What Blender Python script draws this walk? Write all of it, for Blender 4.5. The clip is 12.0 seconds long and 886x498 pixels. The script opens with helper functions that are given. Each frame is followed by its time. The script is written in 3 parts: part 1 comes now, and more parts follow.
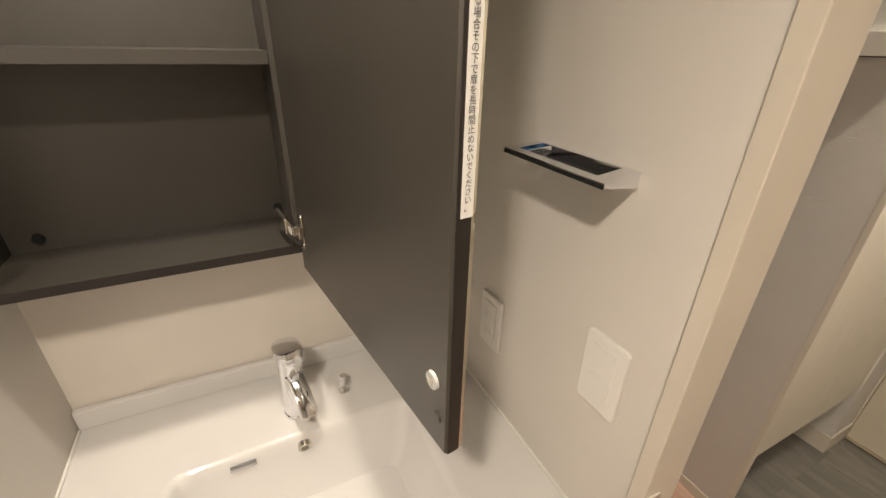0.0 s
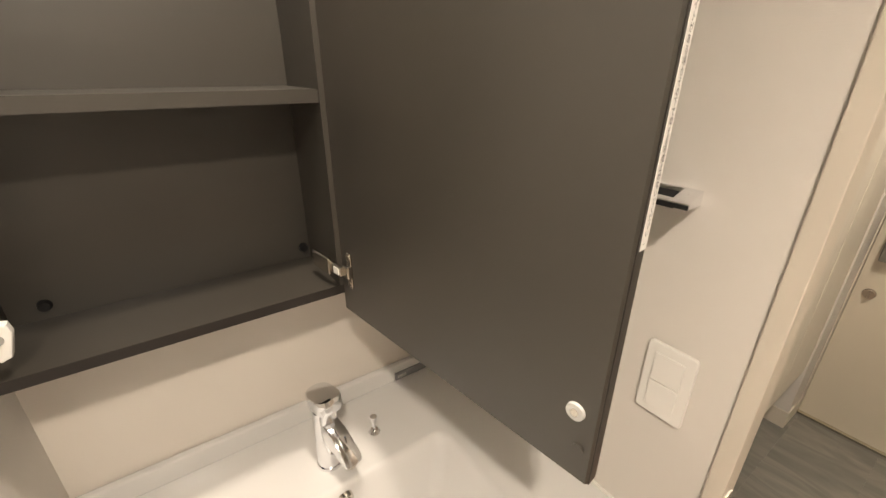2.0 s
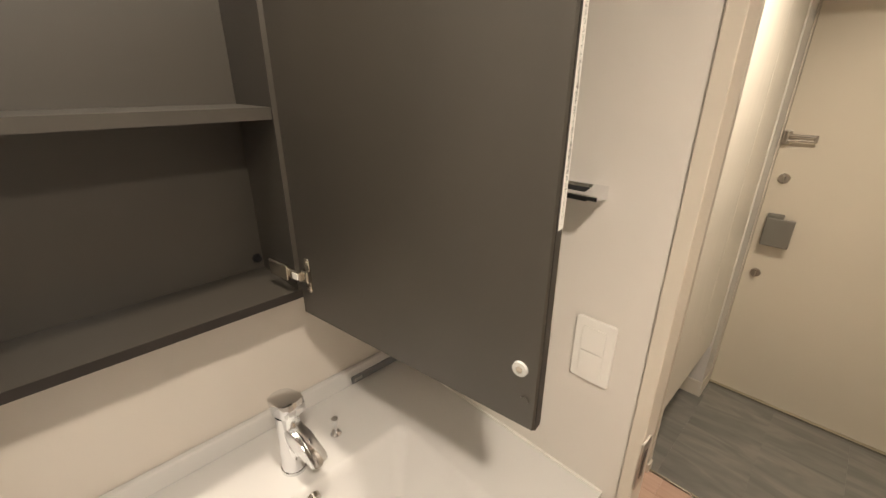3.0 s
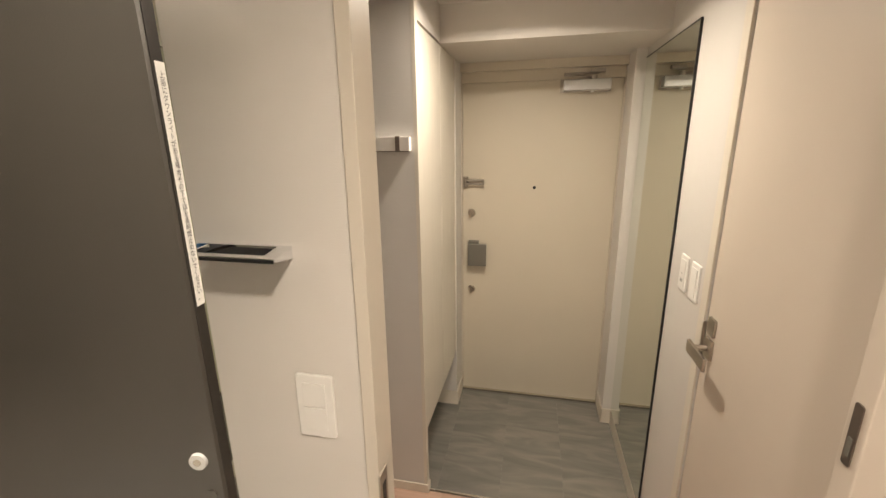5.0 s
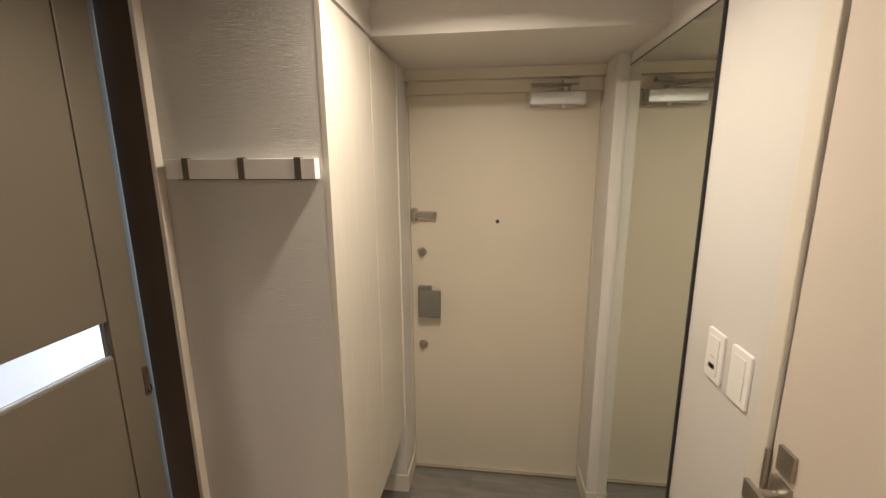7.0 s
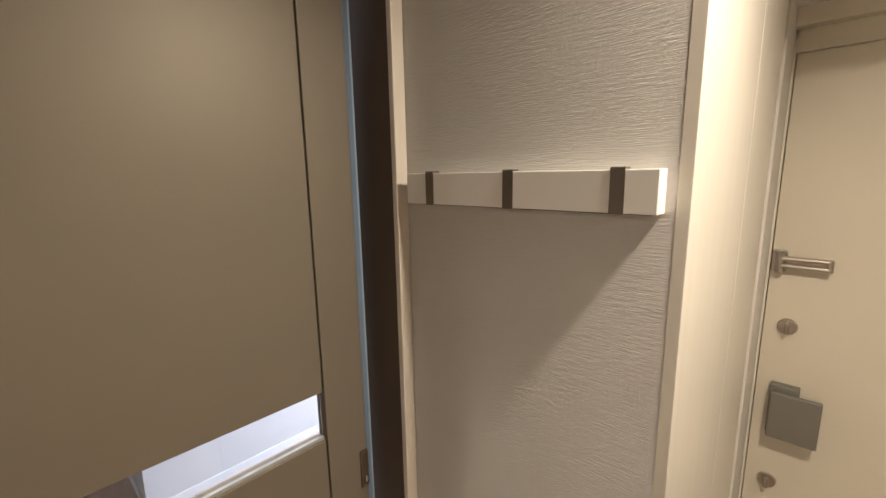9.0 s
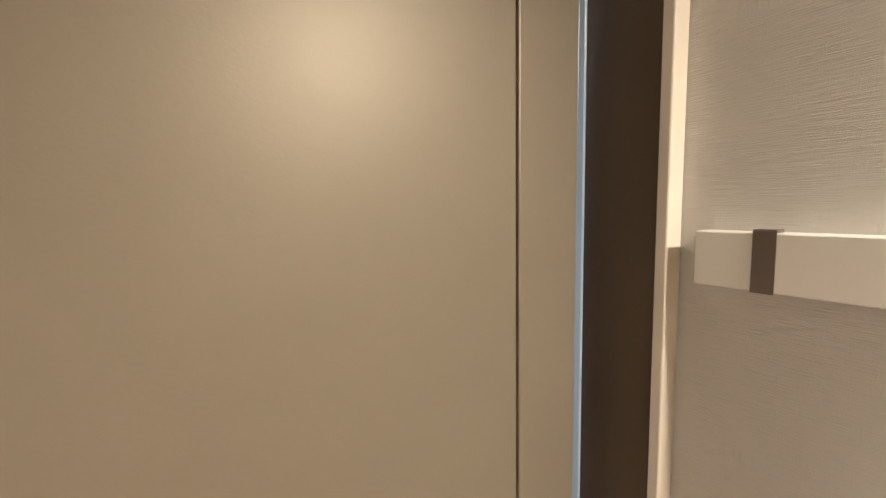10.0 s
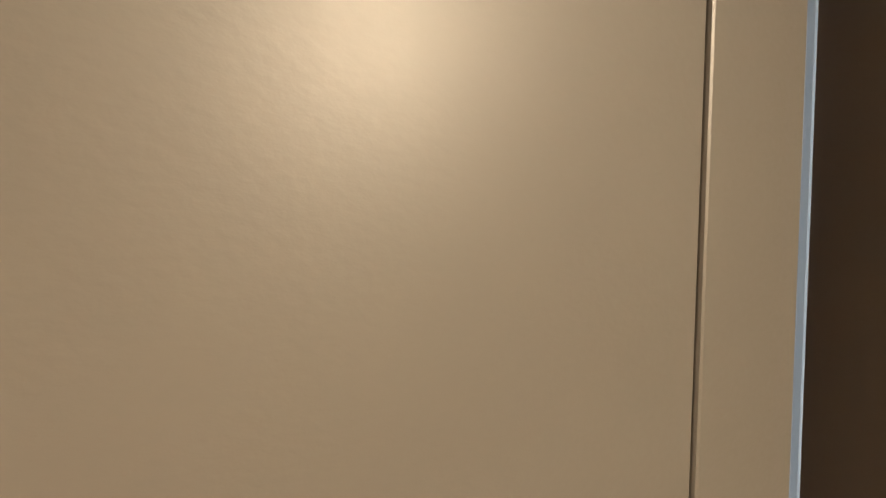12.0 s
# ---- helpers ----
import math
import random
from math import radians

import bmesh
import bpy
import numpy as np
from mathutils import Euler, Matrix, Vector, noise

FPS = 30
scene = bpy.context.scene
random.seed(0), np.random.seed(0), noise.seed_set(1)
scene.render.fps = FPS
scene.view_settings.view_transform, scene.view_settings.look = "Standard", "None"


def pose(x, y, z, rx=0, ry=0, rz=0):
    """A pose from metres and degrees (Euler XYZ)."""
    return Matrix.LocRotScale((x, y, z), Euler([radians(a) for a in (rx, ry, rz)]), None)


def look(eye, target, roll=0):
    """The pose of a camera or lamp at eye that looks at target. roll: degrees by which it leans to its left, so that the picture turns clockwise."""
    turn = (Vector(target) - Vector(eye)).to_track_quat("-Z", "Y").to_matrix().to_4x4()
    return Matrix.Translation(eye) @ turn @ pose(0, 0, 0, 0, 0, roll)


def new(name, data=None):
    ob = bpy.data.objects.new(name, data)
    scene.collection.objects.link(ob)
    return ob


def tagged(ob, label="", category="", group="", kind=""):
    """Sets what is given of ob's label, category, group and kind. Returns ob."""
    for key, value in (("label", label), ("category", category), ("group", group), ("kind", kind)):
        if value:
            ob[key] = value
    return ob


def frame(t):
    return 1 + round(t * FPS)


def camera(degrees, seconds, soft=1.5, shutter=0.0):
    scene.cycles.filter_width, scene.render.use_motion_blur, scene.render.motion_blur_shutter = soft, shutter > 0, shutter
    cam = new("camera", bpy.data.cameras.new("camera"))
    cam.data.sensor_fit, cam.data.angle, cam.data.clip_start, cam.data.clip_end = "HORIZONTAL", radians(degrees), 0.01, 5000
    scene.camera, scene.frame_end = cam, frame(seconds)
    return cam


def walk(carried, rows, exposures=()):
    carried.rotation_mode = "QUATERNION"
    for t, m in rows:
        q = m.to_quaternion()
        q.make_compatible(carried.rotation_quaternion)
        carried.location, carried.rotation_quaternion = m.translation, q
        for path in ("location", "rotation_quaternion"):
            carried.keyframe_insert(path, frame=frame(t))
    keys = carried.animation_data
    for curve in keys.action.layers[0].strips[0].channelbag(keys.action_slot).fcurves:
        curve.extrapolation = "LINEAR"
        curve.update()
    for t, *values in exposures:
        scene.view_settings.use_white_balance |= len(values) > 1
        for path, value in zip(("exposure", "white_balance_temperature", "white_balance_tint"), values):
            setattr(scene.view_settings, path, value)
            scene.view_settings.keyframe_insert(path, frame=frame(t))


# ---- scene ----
cam = camera(93.9, 12.0)
PATH = [
    (0, (-0.001, 0.936, 1.631), (0.808, 2.534, 0.742), 1.4),
    (0.5, (-0.026, 0.988, 1.645), (0.876, 2.561, 0.802), 1.4),
    (1, (-0.043, 1.032, 1.645), (0.931, 2.571, 0.819), 1.2),
    (1.5, (-0.082, 1.047, 1.648), (0.946, 2.558, 0.838), 1.0),
    (2, (-0.143, 1.029, 1.642), (0.921, 2.523, 0.844), 0.3),
    (2.5, (-0.201, 1.002, 1.645), (0.943, 2.445, 0.864), -0.0),
    (4.5, (-0.189, 0.914, 1.661), (1.618, 1.555, 1.092), -0.2),
    (5, (-0.164, 0.876, 1.665), (1.725, 1.291, 1.155), -0.8),
    (5.5, (-0.129, 0.88, 1.667), (1.806, 1.101, 1.209), -0.9),
    (6, (-0.034, 0.882, 1.663), (1.912, 1.015, 1.219), -1.0),
    (6.5, (0.15, 0.871, 1.666), (2.099, 1.012, 1.24), -0.7),
    (8.5, (0.769, 1.067, 1.65), (2.409, 2.14, 1.253), -0.5),
    (9, (0.846, 1.19, 1.676), (2.281, 2.536, 1.32), -1.0),
    (9.5, (0.884, 1.359, 1.669), (2.163, 2.872, 1.398), -0.8),
    (10, (0.92, 1.531, 1.706), (1.989, 3.209, 1.5), -1.1),
    (10.5, (0.966, 1.637, 1.704), (2.019, 3.332, 1.56), 0.2),
    (11, (1.025, 1.685, 1.658), (1.978, 3.443, 1.699), 2.2),
    (11.5, (1.050, 1.735, 1.671), (2.050, 3.467, 1.676), 1.9),
    (12, (1.025, 1.736, 1.679), (1.952, 3.508, 1.659), 1.7),
]
walk(cam, [(t, look(eye, target, roll)) for t, eye, target, roll in PATH],
     exposures=((0.0, 0.12), (2.0, 0.3), (2.5, 0.2), (4.5, 0.32), (5.0, 0.24), (6.5, 0.0), (8.5, 0.1), (9.5, 0.6), (10.0, 1.1), (11.0, 1.15), (12.0, 1.02)))

# ---- light ----
world = bpy.data.worlds.new("world")
world.use_nodes = True
scene.world = world
sky = world.node_tree.nodes.new("ShaderNodeTexSky")
sky.sky_type = "NISHITA"
sky.sun_disc = False
sky.sun_elevation = radians(35)
sky.sun_rotation = radians(200)
world.node_tree.links.new(sky.outputs[0], world.node_tree.nodes["Background"].inputs[0])
world.node_tree.nodes["Background"].inputs[1].default_value = 0.12

WARM = (1.0, 0.868, 0.715)
HALL_LAMP = (1.312, 0.95, 2.222)
WASH_LAMP = (-0.315, 0.66, 2.222)
BASIN_LAMP = (0.005, 1.37, 2.222)
HALL_WATTS, WASH_WATTS, BASIN_WATTS, WINDOW_WATTS = 13.0, 12.5, 5.2, 100.0


def lamp(name, place, watts, colour, shape="DISK", size=0.09, size_y=0.09, aim=None, spread=180):
    data = bpy.data.lights.new(name, "AREA")
    data.shape, data.size, data.energy, data.color, data.spread = shape, size, watts, colour, radians(spread)
    if shape == "RECTANGLE":
        data.size_y = size_y
    ob = new(name, data)
    ob.matrix_world = look(place, aim or (place[0], place[1] + 0.0001, place[2] - 1))
    return ob


lamp("hall_downlight_lamp", (HALL_LAMP[0], HALL_LAMP[1], HALL_LAMP[2] - 0.012), HALL_WATTS, WARM, spread=160)
lamp("washroom_downlight_lamp", (WASH_LAMP[0], WASH_LAMP[1], WASH_LAMP[2] - 0.012), WASH_WATTS, WARM, spread=150)
lamp("basin_downlight_lamp", (BASIN_LAMP[0], BASIN_LAMP[1], BASIN_LAMP[2] - 0.012), BASIN_WATTS, WARM, spread=140)
lamp("window_daylight", (3.37, 2.7, 1.15), WINDOW_WATTS, (0.62, 0.74, 1.0), "RECTANGLE", 1.2, 2.0, (1.0, 2.7, 1.15))


# ---- materials ----
def material(name, colour, rough=0.5, metal=0.0, var=0.06, scale=6.0, bump=0.0, bump_scale=200.0, stretch=(1, 1, 1), coat=0.0, spec=0.5):
    """A surface with slow uneven tone, fine grain in the roughness and a fine relief."""
    m = bpy.data.materials.new(name)
    m.use_nodes = True
    n, l = m.node_tree.nodes, m.node_tree.links
    b = n["Principled BSDF"]
    b.inputs["Metallic"].default_value = metal
    b.inputs["Coat Weight"].default_value = coat
    b.inputs["Specular IOR Level"].default_value = spec
    co = n.new("ShaderNodeTexCoord")
    mp = n.new("ShaderNodeMapping")
    mp.inputs["Scale"].default_value = stretch
    l.new(co.outputs["Object"], mp.inputs["Vector"])
    big = n.new("ShaderNodeTexNoise")
    big.inputs["Scale"].default_value, big.inputs["Detail"].default_value = scale, 5
    l.new(mp.outputs[0], big.inputs["Vector"])
    ramp = n.new("ShaderNodeValToRGB")
    ramp.color_ramp.elements[0].position, ramp.color_ramp.elements[1].position = 0.3, 0.7
    ramp.color_ramp.elements[0].color = (*[c * (1 - var) for c in colour], 1)
    ramp.color_ramp.elements[1].color = (*[min(1, c * (1 + var)) for c in colour], 1)
    l.new(big.outputs["Fac"], ramp.inputs[0])
    l.new(ramp.outputs[0], b.inputs["Base Color"])
    fine = n.new("ShaderNodeTexNoise")
    fine.inputs["Scale"].default_value, fine.inputs["Detail"].default_value = bump_scale, 3
    l.new(mp.outputs[0], fine.inputs["Vector"])
    rr = n.new("ShaderNodeMapRange")
    rr.inputs["To Min"].default_value, rr.inputs["To Max"].default_value = max(0, rough * 0.88), min(1, rough * 1.12)
    l.new(fine.outputs["Fac"], rr.inputs["Value"])
    l.new(rr.outputs[0], b.inputs["Roughness"])
    if bump:
        bp = n.new("ShaderNodeBump")
        bp.inputs["Strength"].default_value, bp.inputs["Distance"].default_value = bump, 0.001
        l.new(fine.outputs["Fac"], bp.inputs["Height"])
        l.new(bp.outputs[0], b.inputs["Normal"])
    return m


def woven(name, colour, strength=0.5):
    """Vinyl wallpaper with a linen weave: short threads both ways, in patches."""
    m = material(name, colour, 0.75, var=0.025, scale=2.5, spec=0.25)
    n, l = m.node_tree.nodes, m.node_tree.links
    b = n["Principled BSDF"]
    co = n.new("ShaderNodeTexCoord")

    def threads(scl):
        mp = n.new("ShaderNodeMapping")
        mp.inputs["Scale"].default_value = scl
        l.new(co.outputs["Object"], mp.inputs["Vector"])
        t = n.new("ShaderNodeTexNoise")
        t.inputs["Scale"].default_value, t.inputs["Detail"].default_value = 1.0, 2
        l.new(mp.outputs[0], t.inputs["Vector"])
        return t.outputs["Fac"]

    across, upright = threads((40, 40, 900)), threads((900, 900, 40))
    patch = n.new("ShaderNodeTexNoise")
    patch.inputs["Scale"].default_value = 14
    l.new(co.outputs["Object"], patch.inputs["Vector"])
    mix = n.new("ShaderNodeMix")
    share = n.new("ShaderNodeMapRange")
    share.inputs["From Min"].default_value, share.inputs["From Max"].default_value, share.inputs["To Max"].default_value = 0.42, 0.72, 0.75
    l.new(patch.outputs["Fac"], share.inputs["Value"])
    l.new(share.outputs[0], mix.inputs[0])
    l.new(across, mix.inputs[2])
    l.new(upright, mix.inputs[3])
    bp = n.new("ShaderNodeBump")
    bp.inputs["Strength"].default_value, bp.inputs["Distance"].default_value = strength, 0.0016
    l.new(mix.outputs[0], bp.inputs["Height"])
    l.new(bp.outputs[0], b.inputs["Normal"])
    return m


M_WALL = woven("woven_vinyl_wallpaper", (0.58, 0.56, 0.53), 0.8)
M_WALL_WASH = woven("pale_linen_wallpaper", (0.69, 0.655, 0.61), 0.16)
M_WALL_SMOOTH = material("fine_vinyl_wallpaper", (0.63, 0.60, 0.56), 0.7, var=0.02, scale=2, bump=0.25, bump_scale=420, spec=0.3)
M_CEIL = material("ceiling_vinyl", (0.64, 0.615, 0.575), 0.8, var=0.02, scale=2, bump=0.3, bump_scale=300, spec=0.2)
M_TRIM = material("cream_trim_foil", (0.64, 0.585, 0.50), 0.4, var=0.02, scale=3, bump=0.08, bump_scale=350)
M_LEAF = material("beige_door_foil", (0.60, 0.525, 0.445), 0.42, var=0.025, scale=3, bump=0.10, bump_scale=380)
M_CLOSET = material("cream_cabinet_foil", (0.62, 0.58, 0.505), 0.38, var=0.03, scale=5, bump=0.10, bump_scale=90, stretch=(8, 8, 0.6))
M_LIVING = material("satin_taupe_door_sheet", (0.235, 0.202, 0.155), 0.48, 0.34, var=0.03, scale=4, bump=0.09, bump_scale=240, stretch=(1, 1, 1.5))
M_JAMB_DARK = material("dark_brown_jamb_foil", (0.095, 0.066, 0.040), 0.5, var=0.06, bump=0.05, spec=0.3)
M_STEELDOOR = material("cream_painted_steel", (0.60, 0.545, 0.445), 0.42, var=0.02, scale=2, bump=0.05, bump_scale=300)
M_CAB = material("dark_brown_melamine", (0.040, 0.035, 0.028), 0.40, var=0.06, scale=5, bump=0.10, bump_scale=500, spec=0.85)
M_CABEDGE = material("black_edge_band", (0.018, 0.015, 0.013), 0.4, var=0.1, bump=0.05)
M_CERAMIC = material("white_counter_resin", (0.68, 0.67, 0.655), 0.14, var=0.012, scale=3, coat=0.3)
M_SPLASH = material("cream_splash_panel", (0.68, 0.63, 0.57), 0.3, var=0.02, scale=2)
M_CHROME = material("polished_chrome", (0.82, 0.83, 0.85), 0.06, 1.0, var=0.01)
M_NICKEL = material("brushed_nickel", (0.46, 0.42, 0.37), 0.32, 1.0, var=0.05, scale=30, bump=0.06, bump_scale=600, stretch=(1, 1, 6))
M_STEEL = material("zinc_hinge_steel", (0.66, 0.62, 0.55), 0.22, 1.0, var=0.05)
M_ALU = material("silver_painted_metal", (0.62, 0.62, 0.61), 0.38, 0.6, var=0.03)
M_GREYBOX = material("grey_painted_metal", (0.20, 0.19, 0.165), 0.42, 0.35, var=0.05)
M_BLACK = material("black_rubber", (0.008, 0.008, 0.009), 0.4, var=0.1)
M_PLASTIC = material("white_plastic", (0.80, 0.78, 0.74), 0.32, var=0.012)
M_BUTTON = material("grey_plastic", (0.35, 0.34, 0.32), 0.4, var=0.02)
M_CLEAR = material("milky_plastic", (0.50, 0.50, 0.48), 0.2, var=0.02)
M_PAPER = material("white_sticker_paper", (0.85, 0.84, 0.80), 0.45, var=0.015)
M_INK = material("black_ink", (0.02, 0.02, 0.02), 0.6, var=0.05)
M_BLUE = material("plain_blue", (0.03, 0.22, 0.55), 0.3, var=0.05)
M_GREYFILM = material("grey_rating_film", (0.22, 0.22, 0.23), 0.35, var=0.05)
M_PALEFILM = material("pale_film", (0.50, 0.49, 0.47), 0.35, var=0.03)
M_MIRROR = material("mirror_silver", (0.80, 0.84, 0.78), 0.0, 1.0, var=0.0)
# door edge colours: the blue of the daylight is painted in, brighter at the corner
M_PALE = material("edge_with_daylight_tint", (0.15, 0.205, 0.28), 0.3, var=0.02)
M_LIP = material("edge_daylight_glint", (0.30, 0.40, 0.53), 0.25, var=0.02)
M_BRONZE = material("dark_bronze_metal", (0.20, 0.165, 0.14), 0.35, 0.8, var=0.06, scale=30)
# dark tone of gaskets, joints and plinths; also used where shade is painted in
M_GAP = material("gasket_and_painted_shade", (0.10, 0.085, 0.065), 0.7, var=0.05)


def plain_node_material(name):
    m = bpy.data.materials.new(name)
    m.use_nodes = True
    return m, m.node_tree.nodes, m.node_tree.links, m.node_tree.nodes["Principled BSDF"]


def glowing(name, colour, strength):
    m, n, l, b = plain_node_material(name)
    b.inputs["Base Color"].default_value = (0, 0, 0, 1)
    b.inputs["Emission Color"].default_value = (*colour, 1)
    b.inputs["Emission Strength"].default_value = strength
    return m


M_LENS = glowing("lit_lens", (1.0, 0.85, 0.66), 9.0)
M_SKYPANE = glowing("bright_daylight_backdrop", (0.55, 0.66, 1.0), 0.9)

M_GLASS, _n, _l, _b = plain_node_material("clear_glass")
_b.inputs["Transmission Weight"].default_value = 1.0
_b.inputs["Roughness"].default_value = 0.0
_b.inputs["IOR"].default_value = 1.45
_b.inputs["Base Color"].default_value = (0.94, 0.97, 0.98, 1)


def stone_tile():
    """Grey vinyl tile printed like slate: long soft streaks, lighter and darker, another drift on each tile."""
    m, n, l, b = plain_node_material("grey_slate_tile")
    co, info = n.new("ShaderNodeTexCoord"), n.new("ShaderNodeObjectInfo")
    mul = n.new("ShaderNodeVectorMath")
    mul.operation = "MULTIPLY_ADD"
    mul.inputs[1].default_value = (4.2, 0.9, 1.0)
    l.new(co.outputs["Object"], mul.inputs[0])
    sh = n.new("ShaderNodeMath")
    sh.operation = "MULTIPLY"
    sh.inputs[1].default_value = 40
    l.new(info.outputs["Random"], sh.inputs[0])
    l.new(sh.outputs[0], mul.inputs[2])
    w = n.new("ShaderNodeTexNoise")
    w.inputs["Scale"].default_value, w.inputs["Detail"].default_value, w.inputs["Distortion"].default_value = 2.6, 6, 1.6
    l.new(mul.outputs[0], w.inputs["Vector"])
    r = n.new("ShaderNodeValToRGB")
    e = r.color_ramp.elements
    e[0].position, e[0].color = 0.30, (0.150, 0.141, 0.126, 1)
    e[1].position, e[1].color = 0.74, (0.262, 0.240, 0.208, 1)
    mid = e.new(0.52)
    mid.color = (0.192, 0.181, 0.162, 1)
    l.new(w.outputs["Fac"], r.inputs[0])
    l.new(r.outputs[0], b.inputs["Base Color"])
    b.inputs["Roughness"].default_value = 0.42
    bp = n.new("ShaderNodeBump")
    bp.inputs["Strength"].default_value, bp.inputs["Distance"].default_value = 0.25, 0.001
    l.new(w.outputs["Fac"], bp.inputs["Height"])
    l.new(bp.outputs[0], b.inputs["Normal"])
    return m


M_TILE = stone_tile()
M_GROUT = material("grey_tile_joint", (0.17, 0.16, 0.143), 0.8)


def plank_wood():
    m, n, l, b = plain_node_material("pale_pinkish_oak")
    co, info = n.new("ShaderNodeTexCoord"), n.new("ShaderNodeObjectInfo")
    mp = n.new("ShaderNodeMapping")
    mp.inputs["Scale"].default_value = (60, 2.5, 10)
    l.new(co.outputs["Object"], mp.inputs["Vector"])
    w = n.new("ShaderNodeTexNoise")
    w.inputs["Scale"].default_value, w.inputs["Detail"].default_value = 1.0, 6
    l.new(mp.outputs[0], w.inputs["Vector"])
    add = n.new("ShaderNodeMath")
    add.operation = "MULTIPLY_ADD"
    add.inputs[1].default_value = 0.35
    l.new(info.outputs["Random"], add.inputs[0])
    l.new(w.outputs["Fac"], add.inputs[2])
    r = n.new("ShaderNodeValToRGB")
    e = r.color_ramp.elements
    e[0].position, e[0].color = 0.3, (0.42, 0.27, 0.20, 1)
    e[1].position, e[1].color = 1.0, (0.60, 0.42, 0.33, 1)
    l.new(add.outputs[0], r.inputs[0])
    l.new(r.outputs[0], b.inputs["Base Color"])
    b.inputs["Roughness"].default_value = 0.38
    return m


M_PLANK = plank_wood()


# ---- mesh helpers ----
def box(bm, x0, x1, y0, y1, z0, z1, bevel=0.0, seg=2):
    made = bmesh.ops.create_cube(bm, size=1.0, matrix=Matrix.Translation(((x0 + x1) / 2, (y0 + y1) / 2, (z0 + z1) / 2)) @ Matrix.Diagonal((abs(x1 - x0), abs(y1 - y0), abs(z1 - z0), 1)))
    if bevel:
        edges = {e for v in made["verts"] for e in v.link_edges}
        bmesh.ops.bevel(bm, geom=list(edges), offset=bevel, segments=seg, profile=0.5, affect="EDGES")
    return bm


def rod(bm, a, b, r0, r1=None, n=24):
    """A round bar from a to b."""
    a, b = Vector(a), Vector(b)
    m = Matrix.Translation((a + b) / 2) @ (b - a).to_track_quat("Z", "Y").to_matrix().to_4x4()
    bmesh.ops.create_cone(bm, cap_ends=True, segments=n, radius1=r0, radius2=r0 if r1 is None else r1, depth=(b - a).length, matrix=m)
    return bm


def slab(bm, outline, lo, hi, bevel=0.0, axis="z"):
    """An outline of (u, v) pairs raised from lo to hi along an axis."""
    def at(u, v, w):
        return {"z": (u, v, w), "x": (w, u, v), "y": (u, w, v)}[axis]
    low = [bm.verts.new(at(u, v, lo)) for u, v in outline]
    high = [bm.verts.new(at(u, v, hi)) for u, v in outline]
    k = len(outline)
    faces = [bm.faces.new(low[::-1]), bm.faces.new(high)]
    faces += [bm.faces.new((low[i], low[(i + 1) % k], high[(i + 1) % k], high[i])) for i in range(k)]
    bmesh.ops.recalc_face_normals(bm, faces=faces)
    if bevel:
        bmesh.ops.bevel(bm, geom=list(faces[0].edges) + list(faces[1].edges), offset=bevel, segments=2, profile=0.5, affect="EDGES")
    return bm


def rounded(u0, u1, v0, v1, r, n=6):
    pts = []
    for cu, cv, a0 in ((u1 - r, v1 - r, 0), (u0 + r, v1 - r, 90), (u0 + r, v0 + r, 180), (u1 - r, v0 + r, 270)):
        pts += [(cu + r * math.cos(radians(a0 + 90 * i / n)), cv + r * math.sin(radians(a0 + 90 * i / n))) for i in range(n + 1)]
    return pts


def ring_slab(bm, outer, inner, lo, hi, axis="z"):
    """A flat ring between two outlines of the same count."""
    def at(u, v, w):
        return {"z": (u, v, w), "x": (w, u, v), "y": (u, w, v)}[axis]
    rows = [[bm.verts.new(at(u, v, w)) for u, v in line] for line, w in ((outer, lo), (outer, hi), (inner, hi), (inner, lo))]
    k = len(outer)
    faces = [bm.faces.new((rows[a][i], rows[a][(i + 1) % k], rows[(a + 1) % 4][(i + 1) % k], rows[(a + 1) % 4][i])) for a in range(4) for i in range(k)]
    bmesh.ops.recalc_face_normals(bm, faces=faces)
    return bm


def mesh_of(name, bm, mat, smooth=False):
    me = bpy.data.meshes.new(name)
    bm.to_mesh(me)
    bm.free()
    me.materials.append(mat)
    if smooth:
        me.shade_smooth()
        me.set_sharp_from_angle(angle=radians(35))
    return me


def part(name, bm, mat, parent, label="", smooth=False):
    ob = new(name, mesh_of(name, bm, mat, smooth))
    ob.parent = parent
    return tagged(ob, label)


def thing(name, label, category, group="", place=(0, 0, 0)):
    ob = new(name)
    ob.location = place
    ob.empty_display_size = 0.05
    return tagged(ob, label, category, group)


def solid(name, bm, mat, label, category, kind="structure", smooth=False):
    return tagged(new(name, mesh_of(name, bm, mat, smooth)), label, category, "", kind)


def B(*a, **k):
    return box(bmesh.new(), *a, **k)


# ---- the setting ----
HALL_Z, CEIL_Z, SOFFIT_Z = 0.07, 2.23, 2.077
WX0, WX1, WY0, WY1 = -0.38, 0.405, -0.55, 1.775
OUT = 0.475
OPEN_N, OPEN_S = 1.12, 0.40
SOUTH_Y = 0.365
HOOK_X, HOOK_Y0, HOOK_Y1 = 1.366, 1.317, 1.78
NORTH_Y = 1.775
DOOR_X = 2.345

